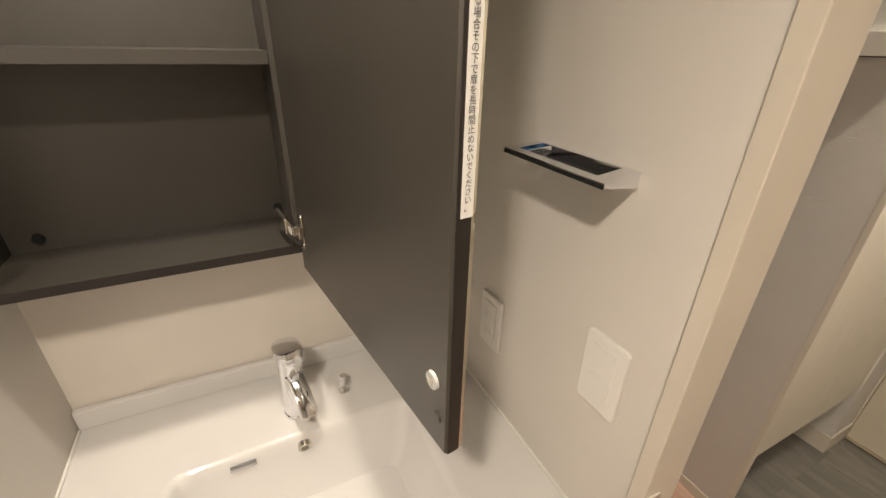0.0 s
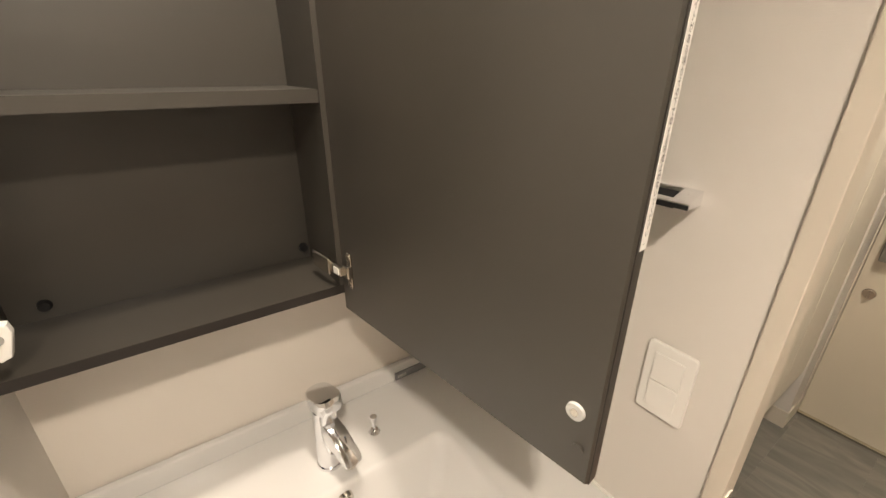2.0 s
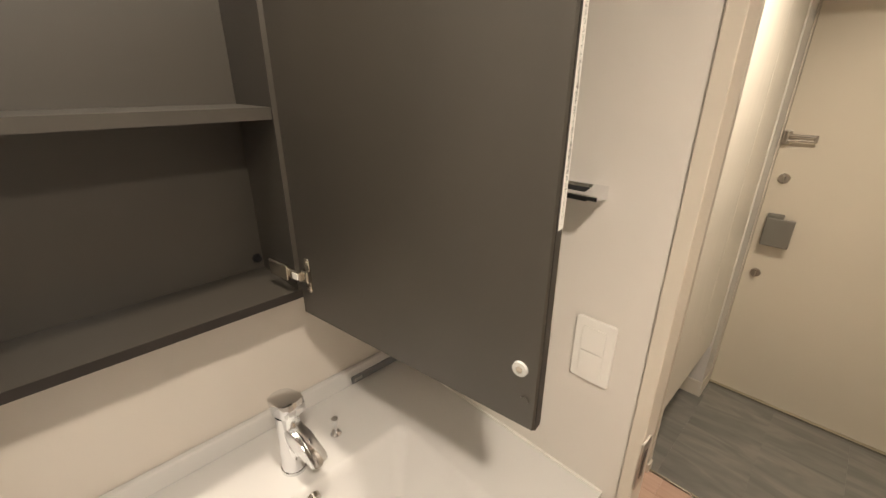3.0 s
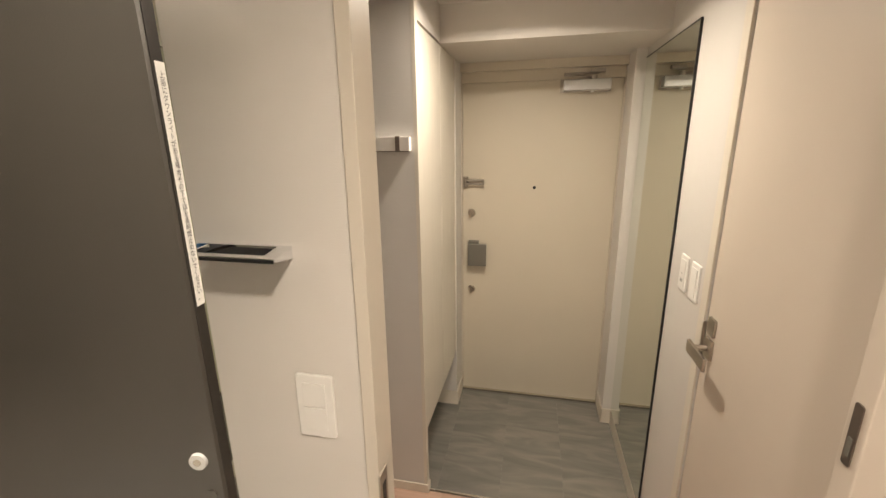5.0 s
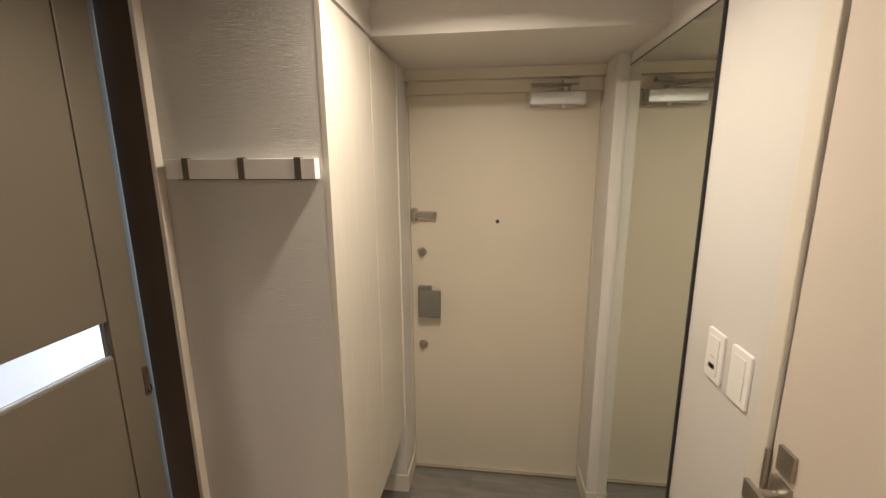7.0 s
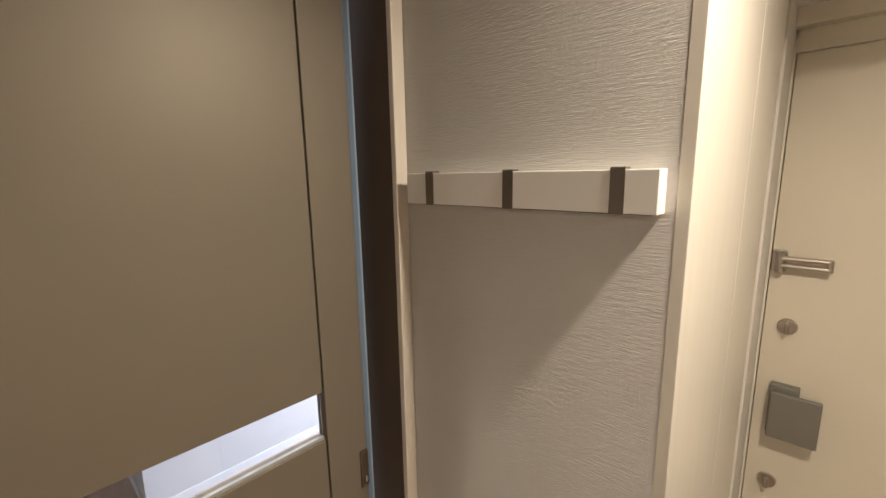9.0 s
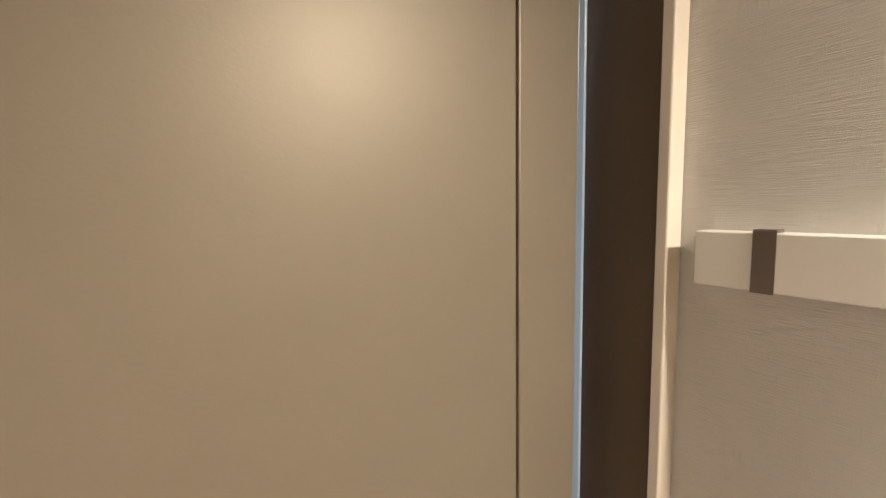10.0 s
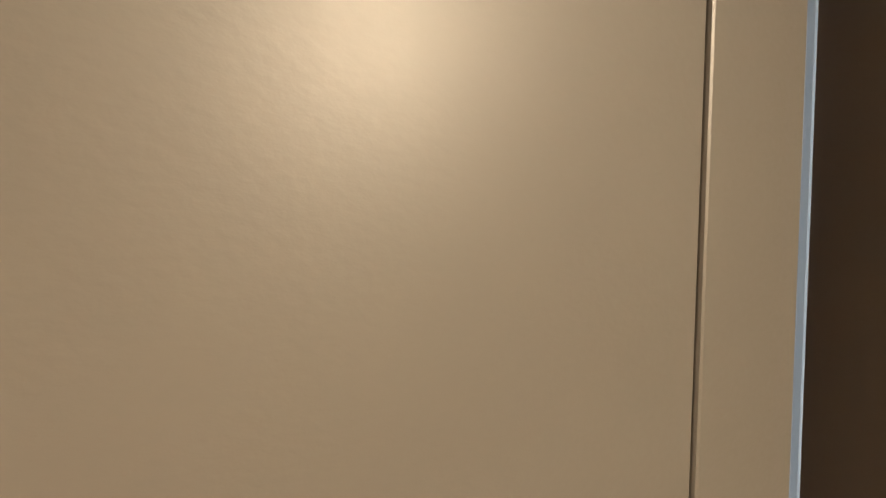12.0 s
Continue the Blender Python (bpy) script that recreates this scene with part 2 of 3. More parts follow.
bm = B(WX0 - 0.1, OUT, WY0 - 0.1, WY1 + 0.1, -0.1, HALL_Z - 0.012)
box(bm, OUT, 1.385, SOUTH_Y - 0.1, NORTH_Y + 0.15, -0.1, HALL_Z - 0.012)
solid("floor_hall", bm, M_GROUT, "subfloor under the pale hall planks", "floor")
solid("floor_entrance", B(1.385, 2.5, SOUTH_Y - 0.1, NORTH_Y + 0.1, -0.1, -0.004), M_GROUT, "dark bed of the entrance tiles", "floor")
solid("floor_living", B(-1.3, 3.5, NORTH_Y + 0.15, 5.4, -0.1, HALL_Z), M_PLANK, "pale pinkish wood floor of the living room", "floor")
solid("threshold", B(1.383, 1.391, SOUTH_Y, HOOK_Y0 + 0.02, 0, HALL_Z + 0.002, bevel=0.001), M_STEEL, "thin metal edge strip where hall floor drops", "threshold")

solid("ceiling_washroom", B(WX0 - 0.1, OUT, WY0 - 0.1, WY1 + 0.1, CEIL_Z, CEIL_Z + 0.1), M_CEIL, "plain off-white papered washroom ceiling", "ceiling")
solid("ceiling_hall", B(OUT, 2.5, SOUTH_Y - 0.1, NORTH_Y + 0.16, CEIL_Z, CEIL_Z + 0.1), M_CEIL, "plain off-white papered hall ceiling", "ceiling")
solid("ceiling_living", B(-1.3, 3.5, NORTH_Y + 0.16, 5.4, 2.45, 2.55), M_CEIL, "plain white living room ceiling", "ceiling")
solid("beam_entrance", B(1.787, 2.5, SOUTH_Y, NORTH_Y, SOFFIT_Z, CEIL_Z), M_WALL_SMOOTH, "lowered papered beam above the entrance", "beam")

solid("wall_washroom_north", B(WX0 - 0.1, WX1 + 0.005, WY1, WY1 + 0.1, HALL_Z, CEIL_Z), M_SPLASH, "cream splash panel wall behind the vanity", "wall")
solid("wall_washroom_west", B(WX0 - 0.1, WX0, WY0, WY1, HALL_Z, CEIL_Z), M_WALL_SMOOTH, "plain off-white papered washroom wall", "wall")
solid("wall_washroom_south", B(WX0 - 0.1, OUT, WY0 - 0.1, WY0, HALL_Z, CEIL_Z), M_WALL_SMOOTH, "plain off-white papered washroom wall", "wall")
bm = B(WX1, OUT, OPEN_N + 0.0235, WY1, HALL_Z, CEIL_Z)
solid("wall_washroom_east", bm, M_WALL_WASH, "papered wall between washroom and hall", "wall")
solid("wall_over_door", B(WX1, OUT, WY0, OPEN_N + 0.03, 2.09, CEIL_Z), M_WALL_SMOOTH, "papered wall above the sliding door", "wall")
solid("wall_pocket", B(WX1, 0.423, WY0, OPEN_S - 0.035, HALL_Z, 2.09), M_WALL_SMOOTH, "thin papered wall of the sliding door pocket", "wall")

bm = B(OUT, 0.50, SOUTH_Y - 0.1, SOUTH_Y, HALL_Z, CEIL_Z)
box(bm, 1.095, 2.5, SOUTH_Y - 0.1, SOUTH_Y, -0.05, CEIL_Z)
box(bm, 0.50, 1.095, SOUTH_Y - 0.1, SOUTH_Y, 2.09, CEIL_Z)
solid("wall_hall_south", bm, M_WALL_SMOOTH, "off-white papered hall wall with a door and tall mirror", "wall")
solid("wall_hall_hooks", B(HOOK_X, HOOK_X + 0.035, HOOK_Y0, HOOK_Y1 + 0.09, 0.02, CEIL_Z), M_WALL, "woven papered wall with the coat rail", "wall")
solid("wall_over_closet", B(HOOK_X + 0.036, 1.786, 1.304, 1.34, 2.079, CEIL_Z), M_WALL_SMOOTH, "papered strip above the shoe closet", "wall")
solid("closet_end_trim", B(HOOK_X - 0.0005, HOOK_X + 0.034, 1.302, HOOK_Y0 - 0.0001, 0.0, CEIL_Z - 0.002, bevel=0.0006), M_CLOSET, "cream end board of the shoe closet", "trim")
solid("wall_entrance_north", B(HOOK_X + 0.036, 2.5, NORTH_Y, NORTH_Y + 0.1, -0.05, SOFFIT_Z), M_WALL_SMOOTH, "papered wall behind the shoe closet", "wall")
solid("pillar_north", B(2.15, 2.36, 1.305, NORTH_Y, -0.05, SOFFIT_Z), M_WALL_SMOOTH, "narrow papered pillar beside the entrance door", "pillar")
solid("pillar_south", B(2.145, 2.36, SOUTH_Y, 0.418, -0.05, SOFFIT_Z), M_WALL_SMOOTH, "narrow papered pillar beside the entrance door", "pillar")
bm = B(DOOR_X + 0.05, 2.5, SOUTH_Y, NORTH_Y, -0.05, SOFFIT_Z)
box(bm, DOOR_X + 0.01, DOOR_X + 0.05, 0.418, 1.305, 2.012, SOFFIT_Z)
box(bm, DOOR_X - 0.045, DOOR_X + 0.0099, 0.4182, 1.3048, 2.031, SOFFIT_Z - 0.0005)
solid("wall_entrance_east", bm, M_STEELDOOR, "cream steel door surround", "wall")

# wall with the living room door
DOOR_Y0, DOOR_Y1 = 1.845, 1.878
bm = B(OUT, 0.50, NORTH_Y, 1.93, HALL_Z, CEIL_Z)
box(bm, 0.50, HOOK_X, NORTH_Y, 1.93, 2.10, CEIL_Z)
box(bm, -1.2, 0.50, 1.931, 2.0, 0, 2.45)
box(bm, HOOK_X, 3.4, 1.882, 1.912, 0, 2.45)
box(bm, 0.50, HOOK_X, 1.931, 2.0, 2.105, 2.45)
solid("wall_hall_north", bm, M_WALL_SMOOTH, "papered wall round the living room door", "wall")
solid("wall_hall_west", B(OUT - 0.001, OUT + 0.004, OPEN_N + 0.04, NORTH_Y, HALL_Z, CEIL_Z), M_WALL, "woven papered hall wall", "wall")
bm = B(1.346, HOOK_X - 0.002, HOOK_Y1 - 0.004, 1.960, HALL_Z, 2.10)
solid("door_jamb", bm, M_JAMB_DARK, "dark brown door jamb", "jamb")
solid("door_casing", B(1.338, HOOK_X - 0.001, HOOK_Y1 - 0.018, HOOK_Y1 - 0.005, HALL_Z, 2.10, bevel=0.002), M_TRIM, "narrow cream casing at the living room door", "trim")

# living room shell: a window in its east wall, a boxed-in closet volume at the far side
LX, LY, BLOCK_X, BLOCK_Y = -1.2, 5.3, 1.13, 3.43
WX = 3.4
bm = B(LX - 0.1, LX, 1.93, LY + 0.1, 0, 2.45)
box(bm, WX, WX + 0.1, 1.93, 2.05, 0, 2.45)
box(bm, WX, WX + 0.1, 3.35, BLOCK_Y, 0, 2.45)
box(bm, WX, WX + 0.1, 2.05, 3.35, 0, 0.10)
box(bm, WX, WX + 0.1, 2.05, 3.35, 2.20, 2.45)
box(bm, LX, BLOCK_X, LY, LY + 0.1, 0, 2.45)
box(bm, BLOCK_X, 3.5, BLOCK_Y, LY + 0.1, 0, 2.45)
solid("wall_living", bm, M_CEIL, "plain white living room walls with a projecting corner", "wall")
for nm, dims in (("baseboard_living", (BLOCK_X - 0.008, 3.4, BLOCK_Y - 0.008, BLOCK_Y - 0.0005, HALL_Z, HALL_Z + 0.05)),
                 ("baseboard_living_return", (BLOCK_X - 0.008, BLOCK_X - 0.0005, BLOCK_Y, LY, HALL_Z, HALL_Z + 0.05))):
    solid(nm, B(*dims, bevel=0.0015), M_PLASTIC, "low white baseboard in the living room", "baseboard")
win = tagged(new("window_1"), "tall white framed living room window in daylight", "window", "", "structure")
for nm, dims in (("frame_side", (WX - 0.01, WX + 0.06, 2.05, 2.09, 0.10, 2.20)), ("frame_side", (WX - 0.01, WX + 0.06, 3.31, 3.35, 0.10, 2.20)), ("frame_rail", (WX - 0.01, WX + 0.06, 2.09, 3.31, 0.10, 0.14)), ("frame_rail", (WX - 0.01, WX + 0.06, 2.09, 3.31, 2.16, 2.20))):
    part(nm, B(*dims, bevel=0.003), M_PLASTIC, win)
solid("backdrop", B(WX + 0.93, WX + 0.95, 0.5, 5.0, -0.5, 3.2), M_SKYPANE, "bright hazy daylight outside the window", "sky")

# trims
BB = 0.045
for nm, dims in (("baseboard_hooks", (HOOK_X - 0.007, HOOK_X - 0.0005, HOOK_Y0 - 0.015, HOOK_Y1 - 0.02, HALL_Z, HALL_Z + BB)),
                 ("baseboard_west", (OUT + 0.004, OUT + 0.011, OPEN_N + 0.06, NORTH_Y, HALL_Z, HALL_Z + BB)),
                 ("baseboard_south", (1.39, 2.138, SOUTH_Y, SOUTH_Y + 0.007, 0, 0.095)),
                 ("baseboard_south_hall", (1.14, 1.382, SOUTH_Y, SOUTH_Y + 0.007, HALL_Z, HALL_Z + BB)),
                 ("baseboard_pillar_south", (2.138, 2.145, SOUTH_Y, 0.425, 0, 0.095)),
                 ("baseboard_pillar_south_side", (2.138, 2.335, 0.418, 0.425, 0, 0.095)),
                 ("baseboard_pillar_north", (2.143, 2.15, 1.298, NORTH_Y, 0, 0.095)),
                 ("baseboard_pillar_north_side", (2.15, 2.335, 1.298, 1.305, 0, 0.095)),
                 ("baseboard_closet_end", (HOOK_X - 0.008, HOOK_X + 0.034, 1.295, 1.302, HALL_Z, HALL_Z + BB))):
    solid(nm, B(*dims, bevel=0.0015), M_TRIM, "low cream baseboard with a rounded top edge", "baseboard")
# dark panel whose colour stands in for the shade under the closet
solid("under_closet_shade", B(1.403, 2.14, 1.62, 1.64, 0, 0.385), M_GAP, "dark panel painted as the shade under the floating shoe closet", "panel")

# sliding door frame of the washroom
frame_ob = tagged(new("door_frame_1"), "cream washroom door frame with a steel strike plate", "door frame", "", "structure")
part("jamb", B(0.398, 0.438, OPEN_N, 1.1432, HALL_Z, 2.09, bevel=0.0015), M_TRIM, frame_ob)
part("outer_casing", B(0.4425, 0.489, 1.126, 1.1432, HALL_Z, 2.10, bevel=0.007, seg=3), M_TRIM, frame_ob)
part("groove", B(0.4375, 0.443, 1.129, 1.1425, HALL_Z, 2.09), M_GAP, frame_ob)
part("head", B(0.392, 0.423, OPEN_S, OPEN_N, 2.05, 2.09, bevel=0.002), M_TRIM, frame_ob)
strike = part("strike_plate", slab(bmesh.new(), rounded(0.396, 0.430, 0.990, 1.095, 0.003, 3), OPEN_N - 0.0025, OPEN_N + 0.001, axis="y"), M_NICKEL, frame_ob, "dull steel strike plate")
part("strike_hole", B(0.406, 0.420, OPEN_N - 0.0032, OPEN_N - 0.002, 1.01, 1.07), M_BLACK, strike)


def sliding_door():
    d = thing("sliding_door", "beige sliding washroom door pushed open into its pocket", "door")
    part("leaf", B(0.430, 0.470, -0.40, 0.415, HALL_Z + 0.008, 2.045, bevel=0.002), M_LEAF, d)
    lock = part("edge_lock", slab(bmesh.new(), rounded(0.442, 0.458, 1.20, 1.30, 0.004, 3), 0.4155, 0.4175, axis="y"), M_BRONZE, d, "dull nickel lock plate in the door edge")
    part("lock_slot", B(0.446, 0.454, 0.4176, 0.4186, 1.215, 1.245), M_GREYBOX, lock)
    return d


sliding_door()


def toilet_door():
    d = thing("hinged_door", "closed beige flush door with a nickel lever handle", "door")
    part("leaf", B(0.520, 1.088, SOUTH_Y - 0.036, SOUTH_Y - 0.002, HALL_Z + 0.01, 2.06, bevel=0.002), M_LEAF, d)
    part("gasket", B(0.50, 1.0945, SOUTH_Y - 0.06, SOUTH_Y - 0.038, HALL_Z, 2.085), M_GAP, d)
    part("top_frame", B(0.50, 1.0945, SOUTH_Y - 0.036, SOUTH_Y + 0.004, 2.064, 2.088, bevel=0.002), M_TRIM, d)
    part("frame_edge", B(1.0925, 1.1345, SOUTH_Y + 0.0005, SOUTH_Y + 0.0065, HALL_Z, 2.09, bevel=0.002), M_TRIM, d)
    rose = part("rose", slab(bmesh.new(), rounded(1.024, 1.070, 1.045, 1.105, 0.003, 3), SOUTH_Y - 0.003, SOUTH_Y + 0.006, axis="y", bevel=0.001), M_NICKEL, d, "square brushed nickel rose")
    part("lock_plate", slab(bmesh.new(), rounded(1.026, 1.066, 1.118, 1.168, 0.003, 3), SOUTH_Y - 0.003, SOUTH_Y + 0.005, axis="y", bevel=0.001), M_NICKEL, d, "square brushed nickel lock plate")
    part("lever_neck", rod(bmesh.new(), (1.050, SOUTH_Y + 0.004, 1.075), (1.050, SOUTH_Y + 0.05, 1.075), 0.008), M_NICKEL, rose, smooth=True)
    part("lever", B(0.945, 1.068, SOUTH_Y + 0.043, SOUTH_Y + 0.0525, 1.054, 1.092, bevel=0.0015), M_NICKEL, rose, "flat brushed nickel lever")
    part("strike_lip", B(1.086, 1.0925, SOUTH_Y + 0.0005, SOUTH_Y + 0.0085, 1.06, 1.14, bevel=0.001), M_NICKEL, d)
    return d


toilet_door()


def living_door():
    d = thing("living_room_door", "satin taupe sliding door, slightly open, with a glazed slot", "door")
    LX0, LX1, JX = 0.46, 1.300, 1.211
    SZ0, SZ1 = 1.180, 1.279
    part("upper_panel", B(LX0, JX - 0.002, DOOR_Y0, DOOR_Y1, SZ1, 2.085, bevel=0.0015), M_LIVING, d)
    part("lower_panel", B(LX0, JX - 0.002, DOOR_Y0, DOOR_Y1, HALL_Z + 0.01, SZ0, bevel=0.0015), M_LIVING, d)
    part("stile", B(JX + 0.0018, LX1, DOOR_Y0, DOOR_Y1, HALL_Z + 0.01, 2.085, bevel=0.002), M_LIVING, d)
    # door edge in two strips, both coloured as if daylight caught them
    part("edge_trim", B(LX1 + 0.0002, LX1 + 0.011, DOOR_Y0 + 0.001, DOOR_Y1, HALL_Z + 0.01, 2.085, bevel=0.001), M_PALE, d, "door edge with blue daylight put into its colour")
    part("daylit_corner", B(LX1 + 0.0112, LX1 + 0.0155, DOOR_Y0 + 0.0015, DOOR_Y1, HALL_Z + 0.01, 2.085, bevel=0.0012), M_LIP, d, "back corner of the door edge with a painted daylight glint")
    part("joint", B(JX - 0.003, JX + 0.002, DOOR_Y0 + 0.006, DOOR_Y1 - 0.006, HALL_Z + 0.01, SZ0), M_GAP, d, "dark joint line")
    part("joint", B(JX - 0.003, JX + 0.002, DOOR_Y0 + 0.006, DOOR_Y1 - 0.006, SZ1, 2.085), M_GAP, d, "dark joint line")
    pane = part("pane", B(LX0 + 0.05, JX, DOOR_Y0 + 0.014, DOOR_Y0 + 0.018, SZ0, SZ1), M_GLASS, d, "clear glass strip")
    pane.visible_shadow = False
    part("glazing_bead", B(LX0 + 0.05, JX - 0.002, DOOR_Y0 + 0.006, DOOR_Y0 + 0.013, SZ0 + 0.0005, SZ0 + 0.006), M_ALU, pane)
    lt = part("latch_case", ring_slab(bmesh.new(), rounded(1.282, 1.3005, 1.03, 1.115, 0.003, 2), rounded(1.286, 1.299, 1.036, 1.109, 0.002, 2), DOOR_Y0 - 0.0025, DOOR_Y0 + 0.004, axis="y"), M_BRONZE, d, "recessed nickel finger pull")
    part("pull_dish", B(1.285, 1.300, DOOR_Y0 - 0.0012, DOOR_Y0 + 0.001, 1.035, 1.110), M_JAMB_DARK, lt)
    part("latch_tongue", B(1.291, 1.299, DOOR_Y0 - 0.006, DOOR_Y0 - 0.0013, 1.040, 1.058, bevel=0.002), M_CHROME, lt)
    return d


living_door()


def entrance_door():
    d = thing("entrance_door", "closed cream painted steel entrance door with locks", "door")
    x = DOOR_X
    part("leaf", B(x, x + 0.04, 0.425, 1.297, 0.012, 1.9728, bevel=0.0008), M_STEELDOOR, d)
    part("frame_side", B(x - 0.012, x + 0.045, 0.4185, 0.4235, 0, 2.01), M_TRIM, d)
    part("frame_side", B(x - 0.012, x + 0.045, 1.299, 1.3045, 0, 2.01), M_TRIM, d)
    part("frame_head", B(x - 0.012, x + 0.045, 0.4235, 1.299, 1.974, 2.03), M_STEELDOOR, d)
    part("sill", B(x - 0.02, x + 0.045, 0.4185, 1.3045, 0.0, 0.011), M_STEEL, d)
    # upper night latch: a round foot on the frame and a double bar
    g = part("door_guard", slab(bmesh.new(), rounded(1.262, 1.296, 1.385, 1.450, 0.008, 4), x - 0.010, x - 0.0005, axis="x", bevel=0.002), M_NICKEL, d, "nickel night latch")
    part("guard_pivot", rod(bmesh.new(), (x - 0.022, 1.276, 1.39), (x - 0.022, 1.276, 1.445), 0.011), M_NICKEL, g, smooth=True)
    part("guard_bar", rod(bmesh.new(), (x - 0.026, 1.276, 1.428), (x - 0.026, 1.172, 1.428), 0.0065), M_NICKEL, g, smooth=True)
    part("guard_bar", rod(bmesh.new(), (x - 0.026, 1.276, 1.407), (x - 0.026, 1.172, 1.407), 0.0065), M_NICKEL, g, smooth=True)
    part("guard_end", rod(bmesh.new(), (x - 0.026, 1.172, 1.401), (x - 0.026, 1.172, 1.434), 0.0068), M_NICKEL, g, smooth=True)
    for z in (1.228, 0.732):
        c = part("thumb_turn_rose", rod(bmesh.new(), (x - 0.0005, 1.243, z), (x - 0.009, 1.243, z), 0.0235, 0.021, 32), M_NICKEL, d, "round nickel thumb turn", smooth=True)
        part("thumb_turn", B(x - 0.026, x - 0.008, 1.238, 1.248, z - 0.017, z + 0.017, bevel=0.003), M_NICKEL, c)
    h = part("handle_case", slab(bmesh.new(), rounded(1.195, 1.262, 0.905, 1.055, 0.004, 3), x - 0.03, x - 0.0005, axis="x", bevel=0.002), M_GREYBOX, d, "grey painted metal push handle")
    part("handle_blade", slab(bmesh.new(), rounded(1.145, 1.258, 0.90, 1.040, 0.004, 3), x - 0.052, x - 0.036, axis="x", bevel=0.003), M_GREYBOX, h)
    part("peephole", rod(bmesh.new(), (x - 0.0005, 0.871, 1.386), (x - 0.006, 0.871, 1.386), 0.0095, 0.008), M_BLACK, d, "black peephole", smooth=True)
    cl = part("door_closer", B(x - 0.062, x - 0.002, 0.498, 0.738, 1.912, 1.966, bevel=0.004), M_ALU, d, "silver door closer")
    part("closer_plate", B(x - 0.012, x - 0.001, 0.49, 0.755, 1.905, 1.975), M_NICKEL, cl)
    part("closer_screw", rod(bmesh.new(), (x - 0.035, 0.59, 1.912), (x - 0.035, 0.59, 1.90), 0.012, 0.009), M_ALU, cl, smooth=True)
    part("closer_arm", rod(bmesh.new(), (x - 0.04, 0.585, 1.975), (x - 0.09, 0.74, 1.985), 0.006), M_NICKEL, cl, smooth=True)
    part("closer_arm", rod(bmesh.new(), (x - 0.09, 0.74, 1.99), (x - 0.02, 0.56, 2.0), 0.006), M_NICKEL, cl, smooth=True)
    part("closer_knuckle", rod(bmesh.new(), (x - 0.04, 0.585, 1.964), (x - 0.04, 0.585, 1.985), 0.016), M_NICKEL, cl, smooth=True)
    part("arm_bracket", B(x - 0.05, x - 0.012, 0.53, 0.60, 2.0, 2.018, bevel=0.002), M_NICKEL, cl)
    return d


entrance_door()


def shoe_closet():
    c = thing("shoe_closet", "tall cream floating shoe closet with two flush doors", "closet")
    y, z0, z1 = 1.305, 0.385, 2.075
    part("body", B(1.403, 2.086, y + 0.022, 1.755, z0 + 0.004, z1), M_CLOSET, c)
    for a, b in ((1.405, 1.7695), (1.773, 2.085)):
        part("door", B(a, b, y, y + 0.020, z0, z1 - 0.006, bevel=0.0015), M_CLOSET, c)
    part("filler", B(2.088, 2.149, y + 0.006, y + 0.03, z0, SOFFIT_Z - 0.001, bevel=0.001), M_TRIM, c)
    return c


shoe_closet()


def wall_mirror():
    m = thing("wall_mirror", "tall frameless wall mirror with a black edge", "mirror")
    part("glass", B(1.452, 2.134, SOUTH_Y + 0.002, SOUTH_Y + 0.007, 0.098, 2.03), M_MIRROR, m)
    part("edge", B(1.4455, 1.4515, SOUTH_Y + 0.001, SOUTH_Y + 0.0085, 0.098, 2.034), M_BLACK, m, "black mirror edge")
    part("edge", B(1.4515, 2.134, SOUTH_Y + 0.001, SOUTH_Y + 0.0085, 2.0305, 2.034), M_BLACK, m, "black mirror edge")
    return m


wall_mirror()


def switch_plate(name, u0, u1, z0, z1, buttons, label, place):
    """Built upright on the plane y = 0, facing +y, then set at its pose."""
    s = thing(name, label, "switch")
    outer = rounded(u0, u1, z0, z1, 0.006, 4)
    part("plate", slab(bmesh.new(), outer, 0.0, 0.007, axis="y", bevel=0.002), M_PLASTIC, s)
    for b0, b1, c0, c1, mat in buttons:
        part("button", slab(bmesh.new(), rounded(b0, b1, c0, c1, 0.002, 3), 0.0072, 0.0098, axis="y", bevel=0.0008), mat, s)
    s.matrix_world = place
    return s


# on the washroom wall (faces -x) and on the south hall wall (faces +y)
switch_plate("light_switch", -0.035, 0.035, -0.061, 0.061, ((-0.021, 0.021, 0.0, 0.046, M_PLASTIC), (-0.021, 0.021, -0.046, -0.0015, M_PLASTIC)), "white wall switch with two wide rockers", pose(0.4045, 1.229, 1.221, 0, 0, 90))
switch_plate("power_outlet", -0.035, 0.035, -0.060, 0.060, ((-0.021, 0.021, -0.046, 0.046, M_PLASTIC), (-0.008, -0.006, 0.014, 0.024, M_BLACK), (0.006, 0.008, 0.014, 0.024, M_BLACK), (-0.008, -0.006, -0.024, -0.014, M_BLACK), (0.006, 0.008, -0.024, -0.014, M_BLACK)), "white wall socket above the vanity counter", pose(0.4045, 1.506, 1.128, 0, 0, 90))
switch_plate("intercom_switch", -0.035, 0.035, -0.061, 0.061, ((-0.021, 0.021, -0.046, 0.046, M_PLASTIC), (-0.013, 0.013, -0.032, -0.018, M_BUTTON), (-0.010, 0.010, -0.004, 0.0, M_BUTTON)), "white wall switch plate with a grey sensor button", pose(1.305, SOUTH_Y - 0.0005, 1.221))
switch_plate("hall_switch", -0.035, 0.035, -0.061, 0.061, ((-0.021, 0.021, -0.046, 0.046, M_PLASTIC),), "white wall switch plate with one wide rocker", pose(1.205, SOUTH_Y - 0.0005, 1.221))


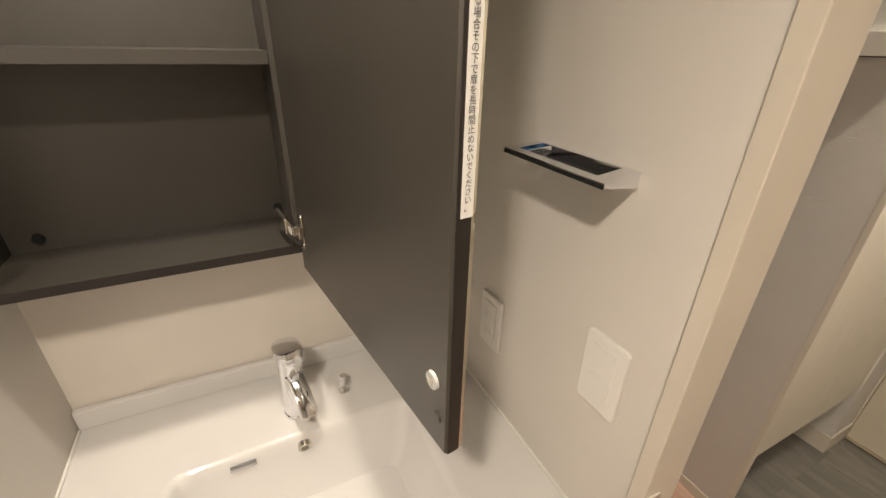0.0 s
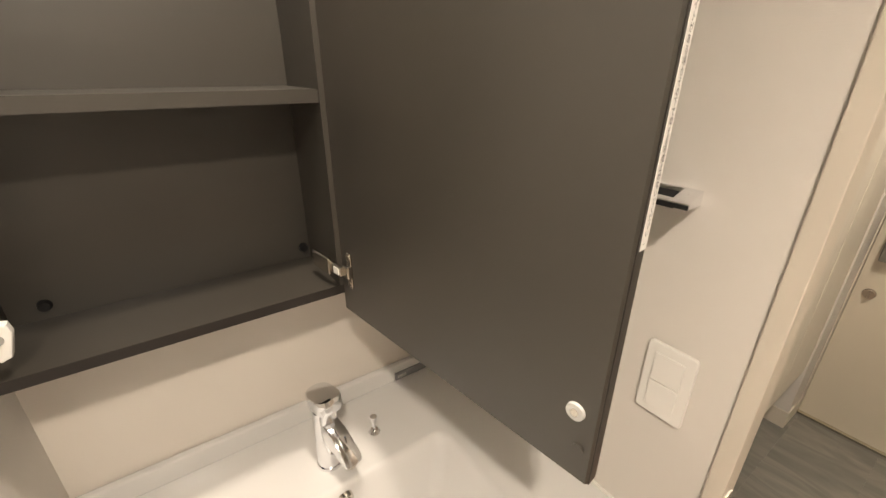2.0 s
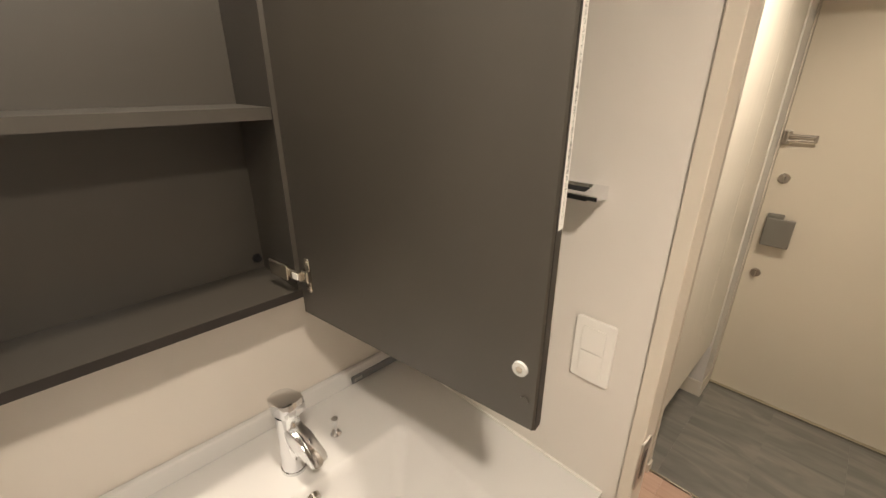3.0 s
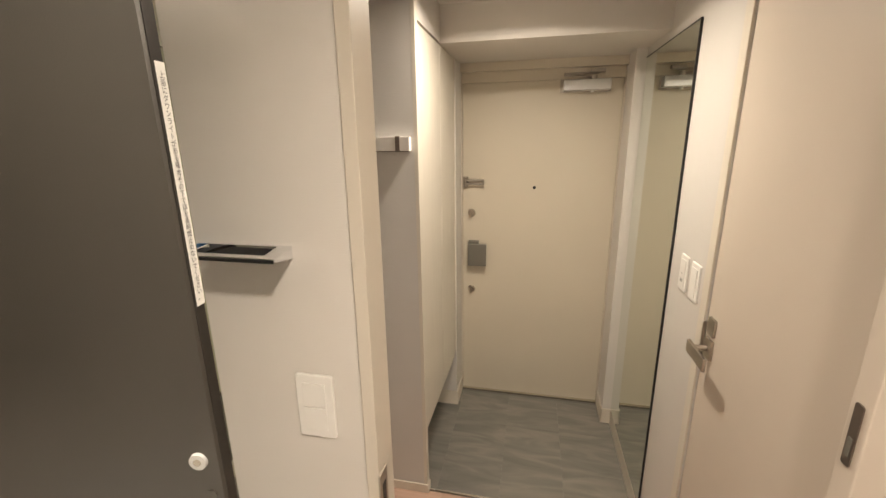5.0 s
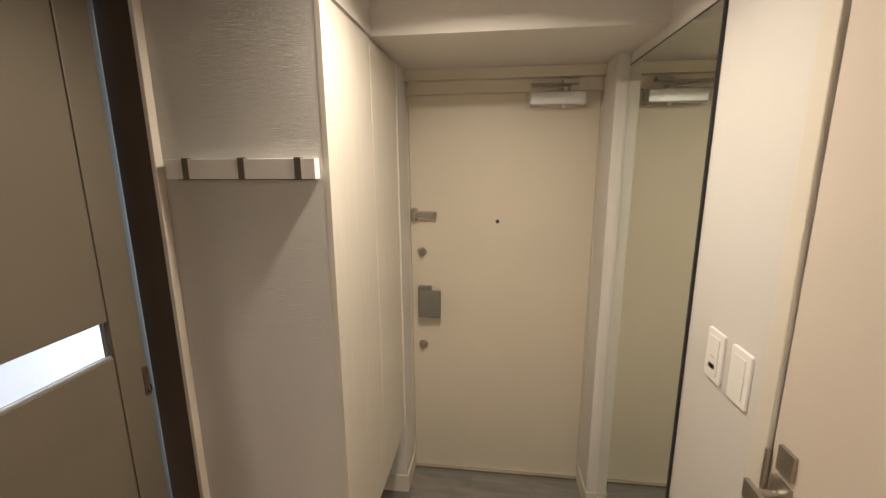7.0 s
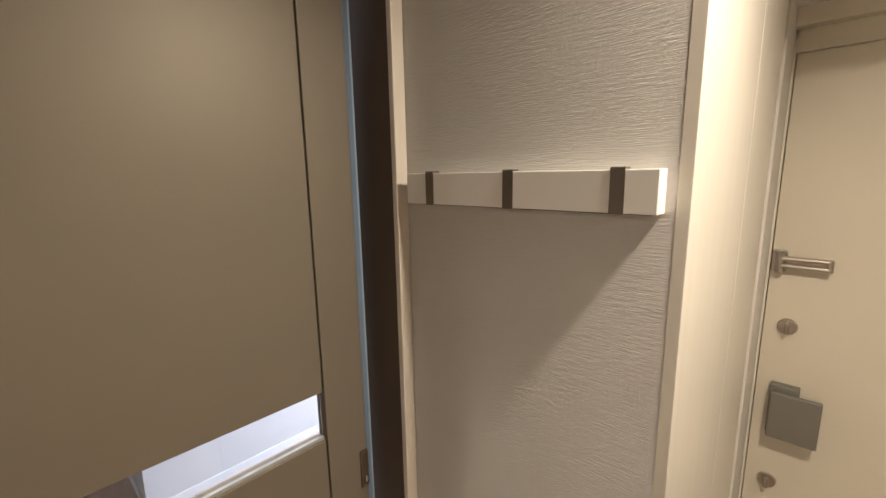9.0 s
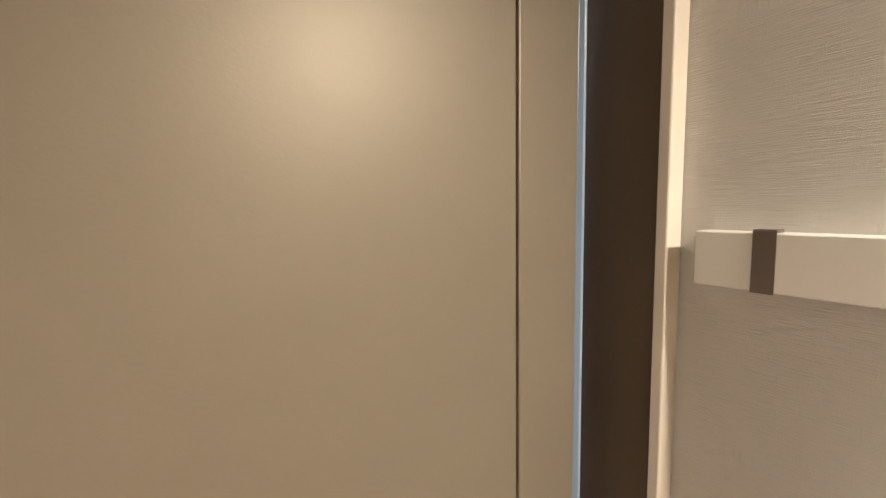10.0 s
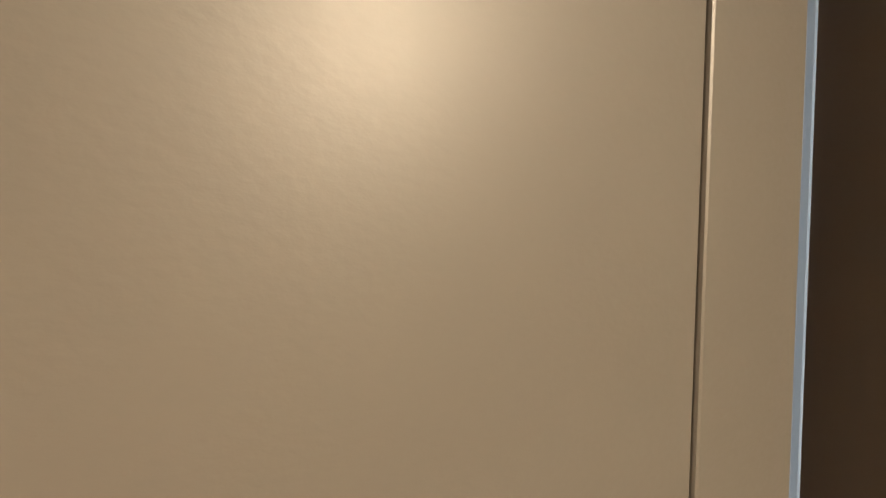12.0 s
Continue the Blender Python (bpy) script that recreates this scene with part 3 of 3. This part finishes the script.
def towel_ring():
    t = thing("towel_ring", "flat rectangular chrome towel holder, its dark inner reflection painted black", "towel holder")
    out = [(0.330, 1.228), (0.4045, 1.246), (0.4045, 1.428), (0.330, 1.410)]
    inn = [(0.346, 1.254), (0.3975, 1.2665), (0.3975, 1.4115), (0.346, 1.399)]
    bm = bmesh.new()
    drop = (1.5005, 1.486, 1.486, 1.5005)
    rows = [[bm.verts.new((*o, 1.506)) for o in out], [bm.verts.new((*o, 1.506)) for o in inn],
            [bm.verts.new((*o, 1.4995 if k in (0, 3) else 1.4875)) for k, o in enumerate(inn)], [bm.verts.new((*o, drop[k])) for k, o in enumerate(out)]]
    for a in range(4):
        for k in range(4):
            bm.faces.new((rows[a][k], rows[a][(k + 1) % 4], rows[(a + 1) % 4][(k + 1) % 4], rows[(a + 1) % 4][k]))
    bmesh.ops.recalc_face_normals(bm, faces=bm.faces)
    part("frame", bm, M_CHROME, t)
    part("front_edge", slab(bmesh.new(), [(0.3290, 1.2277), (0.3298, 1.2279), (0.3298, 1.4097), (0.3290, 1.4095)], 1.4995, 1.504), M_BLACK, t, "dark front edge strip")
    # black plate painted as the dark reflection in the holder's inner chrome
    part("dark_reflection", slab(bmesh.new(), [(0.361, 1.2582), (0.3972, 1.267), (0.3972, 1.391), (0.361, 1.3822)], 1.4885, 1.4915), M_BLACK, t, "black plate in place of the dark reflection inside the chrome")
    part("inner_lip", slab(bmesh.new(), [(0.3465, 1.379), (0.397, 1.391), (0.397, 1.3945), (0.3465, 1.3825)], 1.496, 1.5055), M_CHROME, t)
    # flat blue strip across the far end of the opening
    part("blue_tab", slab(bmesh.new(), [(0.3475, 1.3835), (0.396, 1.395), (0.396, 1.410), (0.3475, 1.3985)], 1.4955, 1.4975), M_BLUE, t, "blue strip at one end")
    return t


towel_ring()


def coat_rail():
    c = thing("coat_rail", "white coat rail with three flush metal hooks", "coat rail")
    x0, x1, y0, y1, z0, z1 = 1.338, HOOK_X, 1.328, 1.735, 1.627, 1.678
    part("board", B(x0, x1 - 0.0005, y0, y1, z0, z1, bevel=0.0012), M_PLASTIC, c)
    # the rail's contact shadow, put in as a dark strip along the wall
    part("rail_painted_shadow", B(x1 - 0.0045, x1 - 0.0002, y0 + 0.012, y1 - 0.012, z0 - 0.003, z0 + 0.004), M_GAP, c, "thin dark strip painted as the shadow at the wall")
    for y in (1.373, 1.5245, 1.679):
        part("hook", slab(bmesh.new(), [(x0 - 0.0014, z0 - 0.001), (x0 - 0.0005, z0 - 0.001), (x0 - 0.0005, z1 + 0.0006), (x0 + 0.014, z1 + 0.0006), (x0 + 0.014, z1 + 0.003), (x0 - 0.0007, z1 + 0.003), (x0 - 0.0014, z1 + 0.001)], y - 0.0085, y + 0.0085, axis="y"), M_BRONZE, c, "flush darkened metal flap hook")
    return c


coat_rail()


# ---- the vanity ----
def vanity():
    v = thing("vanity_counter", "white moulded vanity counter with a square sunken basin", "washbasin")
    X0, X1, Y0, Y1, Z = WX0 + 0.001, WX1 - 0.001, 1.17, WY1 - 0.001, 0.93
    rim = rounded(-0.215, 0.245, 1.225, 1.572, 0.03, 5)
    n = len(rim)
    cx, cy = 0.015, 1.40
    # deck: from the basin rim out to the counter's edge
    outer = []
    for u, w in rim:
        du, dw = u - cx, w - cy
        s = min(((X1 if du > 0 else X0) - cx) / du if du else 9e9, ((Y1 if dw > 0 else Y0) - cy) / dw if dw else 9e9)
        outer.append((cx + du * s, cy + dw * s))
    for corner in ((X1, Y1), (X0, Y1), (X0, Y0), (X1, Y0)):
        i = min(range(n), key=lambda k: (outer[k][0] - corner[0]) ** 2 + (outer[k][1] - corner[1]) ** 2)
        outer[i] = corner
    bm = bmesh.new()
    loops = [([(u, w) for u, w in outer], Z - 0.04), ([(u, w) for u, w in outer], Z)]
    for inset, z in ((-0.004, Z), (0.0, Z - 0.0015), (0.005, Z - 0.007), (0.010, Z - 0.03), (0.022, Z - 0.10), (0.045, Z - 0.135), (0.09, Z - 0.147)):
        loops.append(([(u - inset * (u - cx) / 0.19, w - inset * (w - cy) / 0.17) for u, w in rim], z))
    rows = [[bm.verts.new((u, w, z)) for u, w in line] for line, z in loops]
    for a, b in zip(rows, rows[1:]):
        for i in range(n):
            bm.faces.new((a[i], a[(i + 1) % n], b[(i + 1) % n], b[i]))
    bm.faces.new(rows[-1])
    bmesh.ops.recalc_face_normals(bm, faces=bm.faces)
    part("counter", bm, M_CERAMIC, v, smooth=True)
    part("upstand", B(X0, X1, Y1 - 0.016, Y1, Z - 0.001, Z + 0.046, bevel=0.004), M_CERAMIC, v)
    part("side_sealant", B(X1 - 0.004, X1 + 0.0005, Y0, Y1 - 0.016, Z, Z + 0.004), M_PLASTIC, v)
    part("side_sealant", B(X0 - 0.0005, X0 + 0.004, Y0, Y1 - 0.016, Z, Z + 0.004), M_PLASTIC, v)
    ov = part("overflow", rod(bmesh.new(), (0.016, 1.5665, 0.905), (0.016, 1.556, 0.902), 0.0135), M_STEEL, v, "steel overflow ring", smooth=True)
    part("overflow_hole", rod(bmesh.new(), (0.016, 1.5562, 0.9021), (0.016, 1.5552, 0.9018), 0.008), M_GREYBOX, ov)
    lab = part("maker_label", B(-0.118, -0.073, 1.5585, 1.5605, 0.902, 0.916), M_GREYFILM, v, "small two-tone foil label")
    part("label_band", B(-0.117, -0.074, 1.5575, 1.5583, 0.903, 0.908), M_PALEFILM, lab)
    dr = part("drain", rod(bmesh.new(), (0.015, 1.40, 0.783), (0.015, 1.40, 0.787), 0.03), M_CHROME, v, smooth=True)
    part("drain_plug", rod(bmesh.new(), (0.015, 1.40, 0.787), (0.015, 1.40, 0.792), 0.022, 0.019), M_CHROME, dr, smooth=True)
    rl = part("rating_strip", B(0.232, 0.40, 1.752, 1.7575, 0.936, 0.955), M_GREYFILM, v, "grey printed foil strip")
    for i in range(6):
        part("print_line", B(0.238 + 0.004 * i, 0.2405 + 0.004 * i, 1.7512, 1.7518, 0.941, 0.950), M_PALEFILM, rl)
    return v


vanity()
for nm, x0, x1 in (("vanity_cabinet", WX0 + 0.003, 0.011), ("vanity_cabinet", 0.014, WX1 - 0.003)):
    vc = thing(nm, "white vanity base cabinet under the counter", "cabinet", "vanity cabinets")
    part("body", B(x0, x1, 1.21, WY1 - 0.003, HALL_Z + 0.05, 0.77), M_PLASTIC, vc)
    part("plinth", B(x0, x1, 1.25, WY1 - 0.003, HALL_Z, HALL_Z + 0.05), M_GAP, vc)
    part("door", B(x0 + 0.002, x1 - 0.002, 1.19, 1.209, HALL_Z + 0.055, 0.768, bevel=0.0015), M_PLASTIC, vc)
    part("side_rail", B(x0, x1, 1.19, 1.205, 0.77, 0.889), M_PLASTIC, vc)


def faucet():
    f = thing("faucet", "polished chrome single lever basin tap", "tap")
    x, y, z = 0.016, 1.632, 0.930
    body = bmesh.new()
    rod(body, (x, y, z + 0.0005), (x, y, z + 0.006), 0.026, 0.025, 40)
    rod(body, (x, y, z + 0.0055), (x, y - 0.004, z + 0.142), 0.0235, 0.0225, 40)
    part("body", body, M_CHROME, f, smooth=True)
    sp = slab(bmesh.new(), [(y - 0.010, z + 0.070), (y - 0.010, z + 0.122), (y - 0.050, z + 0.108), (y - 0.086, z + 0.078), (y - 0.091, z + 0.066), (y - 0.084, z + 0.058), (y - 0.05, z + 0.066)], x - 0.018, x + 0.018, axis="x", bevel=0.007)
    spout = part("spout", sp, M_CHROME, f, smooth=True)
    part("aerator", rod(bmesh.new(), (x, y - 0.072, z + 0.066), (x, y - 0.074, z + 0.052), 0.012), M_STEEL, spout, smooth=True)
    lv = bmesh.new()
    slab(lv, [(x + 0.0245 * math.cos(radians(a)), y + 0.002 + 0.0245 * math.sin(radians(a))) for a in range(0, 181, 12)] + [(x - 0.0245, y - 0.026), (x - 0.021, y - 0.036), (x - 0.012, y - 0.042), (x + 0.012, y - 0.042), (x + 0.021, y - 0.036), (x + 0.0245, y - 0.026)], z + 0.146, z + 0.176, bevel=0.003)
    bmesh.ops.rotate(lv, verts=lv.verts, cent=(x, y, z + 0.146), matrix=Matrix.Rotation(radians(-8), 3, "X"))
    part("lever_cap", lv, M_CHROME, f, "polished chrome lever cap", smooth=True)
    f.matrix_basis = Matrix.Translation((x, y, 0)) @ Matrix.Rotation(radians(12), 4, "Z") @ Matrix.Translation((-x, -y, 0))
    return f


faucet()


def plug_knob():
    k = thing("plug_knob", "small chrome pop-up plug knob on the counter", "plug knob")
    x, y, z = 0.120, 1.648, 0.930
    part("foot", rod(bmesh.new(), (x, y, z + 0.0005), (x, y, z + 0.006), 0.0125, 0.0085, 28), M_CHROME, k, smooth=True)
    part("stem", rod(bmesh.new(), (x, y, z + 0.005), (x, y, z + 0.03), 0.0032), M_CHROME, k, smooth=True)
    part("tip", rod(bmesh.new(), (x, y, z + 0.028), (x, y, z + 0.042), 0.0062, 0.0072, 24), M_CHROME, k, smooth=True)


plug_knob()


def mirror_cabinet():
    c = thing("mirror_cabinet", "dark brown wall cabinet with its mirror door open", "wall cabinet")
    X0, X1, Y0, Y1, Z0, Z1, T = -0.372, 0.076, 1.600, WY1 - 0.002, 1.309, 2.12, 0.015
    part("bottom", B(X0, X1, Y0, Y1, Z0, Z0 + T, bevel=0.0006), M_CAB, c)
    part("bottom_edge", B(X0, X1, Y0 - 0.001, Y0 - 0.0002, Z0, Z0 + T), M_CABEDGE, c, "black edge band")
    part("top", B(X0, X1, Y0, Y1, Z1 - T, Z1), M_CAB, c)
    part("side", B(X0, X0 + 0.030, Y0, Y1, Z0 + T, Z1 - T), M_CAB, c)
    part("side", B(X1 - T, X1, Y0, Y1, Z0 + T, Z1 - T), M_CAB, c)
    part("back", B(X0 + 0.030, X1 - T, Y1 - 0.035, Y1 - 0.030, Z0 + T, Z1 - T), M_CAB, c)
    for z in (1.600,):
        s = part("shelf", B(X0 + 0.031, X1 - T - 0.001, Y0 + 0.003, Y1 - 0.036, z, z + 0.017, bevel=0.0008), M_CAB, c)
        part("shelf_edge", B(X0 + 0.031, X1 - T - 0.001, Y0 + 0.002, Y0 + 0.0028, z, z + 0.017), M_CAB, s)
    for x in (-0.303, 0.050):
        part("fixing_screw", rod(bmesh.new(), (x, Y1 - 0.036, 1.345), (x, Y1 - 0.043, 1.345), 0.0085, 0.0065, 20), M_BLACK, c, "black screw cap", smooth=True)
    ct = part("catch", slab(bmesh.new(), [(-0.334, 1.392), (-0.318, 1.395), (-0.306, 1.391), (-0.304, 1.380), (-0.312, 1.352), (-0.322, 1.348), (-0.328, 1.358)], Y0 - 0.004, Y0 + 0.010, axis="y", bevel=0.002), M_PLASTIC, c, "white plastic door catch")
    part("catch_screw", rod(bmesh.new(), (-0.3175, Y0 - 0.004, 1.376), (-0.3175, Y0 - 0.0055, 1.376), 0.006), M_BUTTON, ct)
    # open door: local u runs from the hinge to the free edge, w is its thickness away from the cabinet's inside
    W, TH = 0.433, 0.019
    L0, L1 = 1.281, 2.13
    e = 0.002

    board = slab(bmesh.new(), [(0, 0), (W - e, 0), (W, e), (W, TH - 0.004), (0, TH - 0.004)], L0, L1)
    d = part("door", board, M_CAB, c, "dark brown back of the mirror door")
    d.matrix_basis = Matrix.Translation((0.068, 1.599, 0)) @ Matrix.Rotation(math.atan2(-0.430, 0.057), 4, "Z") @ Matrix.Diagonal((1, 1, 1, 1))
    part("edge_band", B(W + 0.0002, W + 0.0012, 0.0022, TH - 0.0042, L0, L1), M_CABEDGE, d, "black edge band")
    part("mirror_sheet", B(0.001, W, TH - 0.0038, TH, L0, L1), M_MIRROR, d, "mirror glass")
    part("bumper", rod(bmesh.new(), (W - 0.022, 0.0, 1.358), (W - 0.022, -0.003, 1.358), 0.0095, 0.0088, 24), M_CLEAR, d, "milky plastic catch button", True)
    part("bumper_core", rod(bmesh.new(), (W - 0.022, -0.003, 1.358), (W - 0.022, -0.0038, 1.358), 0.004), M_STEEL, d, "", True)
    part("stopper", rod(bmesh.new(), (W - 0.014, 0.0, 1.318), (W - 0.014, -0.002, 1.318), 0.0055), M_CAB, d, "", True)
    st = part("sticker", slab(bmesh.new(), [(0, 0), (0.0105, 0), (0.0105, 0.0004), (0, 0.0004)], 1.522, 1.728), M_PAPER, d, "white caution sticker with black text")
    st.matrix_basis = Matrix.Translation((W + 0.0018, 0.0048, 0)) @ Matrix.Rotation(radians(90), 4, "Z")
    # writing, top to bottom
    words = "上部にダウンライトがある場合その下で扉を長時間止めないでください。"
    step = 0.0059

    def letter(ch, z):
        cu = bpy.data.curves.new("letter", "FONT")
        cu.body, cu.size, cu.align_x, cu.align_y = ch, 0.0060, "CENTER", "CENTER"
        tmp = bpy.data.objects.new("letter_source", cu)
        scene.collection.objects.link(tmp)
        bpy.context.view_layer.update()
        flat = bpy.data.meshes.new_from_object(tmp.evaluated_get(bpy.context.evaluated_depsgraph_get()))
        bpy.data.objects.remove(tmp)
        flat.materials.clear()
        flat.materials.append(M_INK)
        flat.name = "letter"
        g = new("letter", flat)
        g.parent = st
        g.matrix_basis = Matrix.Translation((0.0052, -0.0003, z)) @ Matrix.Rotation(radians(90), 4, "X")

    for i, ch in enumerate(words[::-1]):
        letter(ch, 1.529 + step * i)
    for z in (1.358, 1.95):
        hg = part("hinge", slab(bmesh.new(), rounded(0.020, 0.032, z - 0.030, z + 0.030, 0.003, 3), -0.003, 0.0, axis="y", bevel=0.0008), M_STEEL, d, "zinc plated cup hinge", False)
        for k in (-0.023, 0.023):
            part("hinge_screw", rod(bmesh.new(), (0.026, -0.003, z + k), (0.026, -0.0045, z + k), 0.0042), M_STEEL, hg, "", True)
        part("hinge_cup", B(0.018, 0.034, -0.010, -0.001, z - 0.010, z + 0.010, bevel=0.002), M_STEEL, hg)
        part("hinge_arm", B(-0.012, 0.022, -0.016, -0.008, z - 0.008, z + 0.008, bevel=0.002), M_STEEL, hg)
        part("hinge_bridge", B(0.004, 0.018, -0.0175, -0.0162, z - 0.0055, z + 0.0055, bevel=0.0005), M_PLASTIC, hg, "cream soft-close cover")
        part("hinge_base", B(-0.060, -0.008, -0.020, -0.013, z - 0.014, z + 0.014, bevel=0.002), M_STEEL, hg)
    return c


mirror_cabinet()


def downlight(place, label):
    d = thing("ceiling_downlight", label, "ceiling light", "ceiling downlights")
    x, y, z = place
    ring = [(x + 0.058 * math.cos(a * math.pi / 20), y + 0.058 * math.sin(a * math.pi / 20)) for a in range(40)]
    inner = [(x + 0.048 * math.cos(a * math.pi / 20), y + 0.048 * math.sin(a * math.pi / 20)) for a in range(40)]
    part("trim_ring", ring_slab(bmesh.new(), ring, inner, z - 0.005, CEIL_Z - 0.0005), M_PLASTIC, d)
    part("lens", rod(bmesh.new(), (x, y, z - 0.003), (x, y, CEIL_Z - 0.001), 0.0475, 0.0475, 40), M_LENS, d, "glowing round lens")


downlight(HALL_LAMP, "round white recessed hall ceiling light, lit")
downlight(WASH_LAMP, "round white recessed washroom ceiling light, lit")
downlight(BASIN_LAMP, "round white recessed ceiling light above the basin, lit")

# ---- floor pieces ----
hall = bpy.data.objects["floor_hall"]
entry = bpy.data.objects["floor_entrance"]
tile_mesh = mesh_of("tile", B(-0.1523, 0.1523, -0.1523, 0.1523, -0.008, 0.0, bevel=0.0003, seg=1), M_TILE)
for i in range(3):
    for j in range(5):
        x, y = 1.393 + 0.152 + 0.305 * i, SOUTH_Y + 0.155 + 0.305 * j
        if y < 1.8:
            t = new("tile", tile_mesh)
            t.parent = entry
            t.location = (x, y, 0.0)


def planks(x_start, x_end, y_start, y_end, offset):
    """Rows of pale planks clipped to the room, with staggered ends."""
    i, x = 0, x_start
    while x < x_end - 0.01:
        y = y_start - offset * (i % 3 + 1)
        while y < y_end:
            a, b = max(y, y_start), min(y + 0.9, y_end)
            if b - a > 0.02:
                w, h = min(0.1, x_end - x), b - a
                t = new("plank", mesh_of("plank", B(-w / 2 + 0.0004, w / 2 - 0.0004, -h / 2 + 0.0004, h / 2 - 0.0004, -0.011, 0.0, bevel=0.0006, seg=1), M_PLANK))
                t.parent = hall
                t.location = (x + w / 2, a + h / 2, HALL_Z)
            y += 0.9
        x, i = x + 0.1, i + 1


planks(OUT, 1.383, SOUTH_Y - 0.06, NORTH_Y + 0.149, 0.29)
planks(WX0, OUT - 0.0005, WY0, 1.2, 0.25)
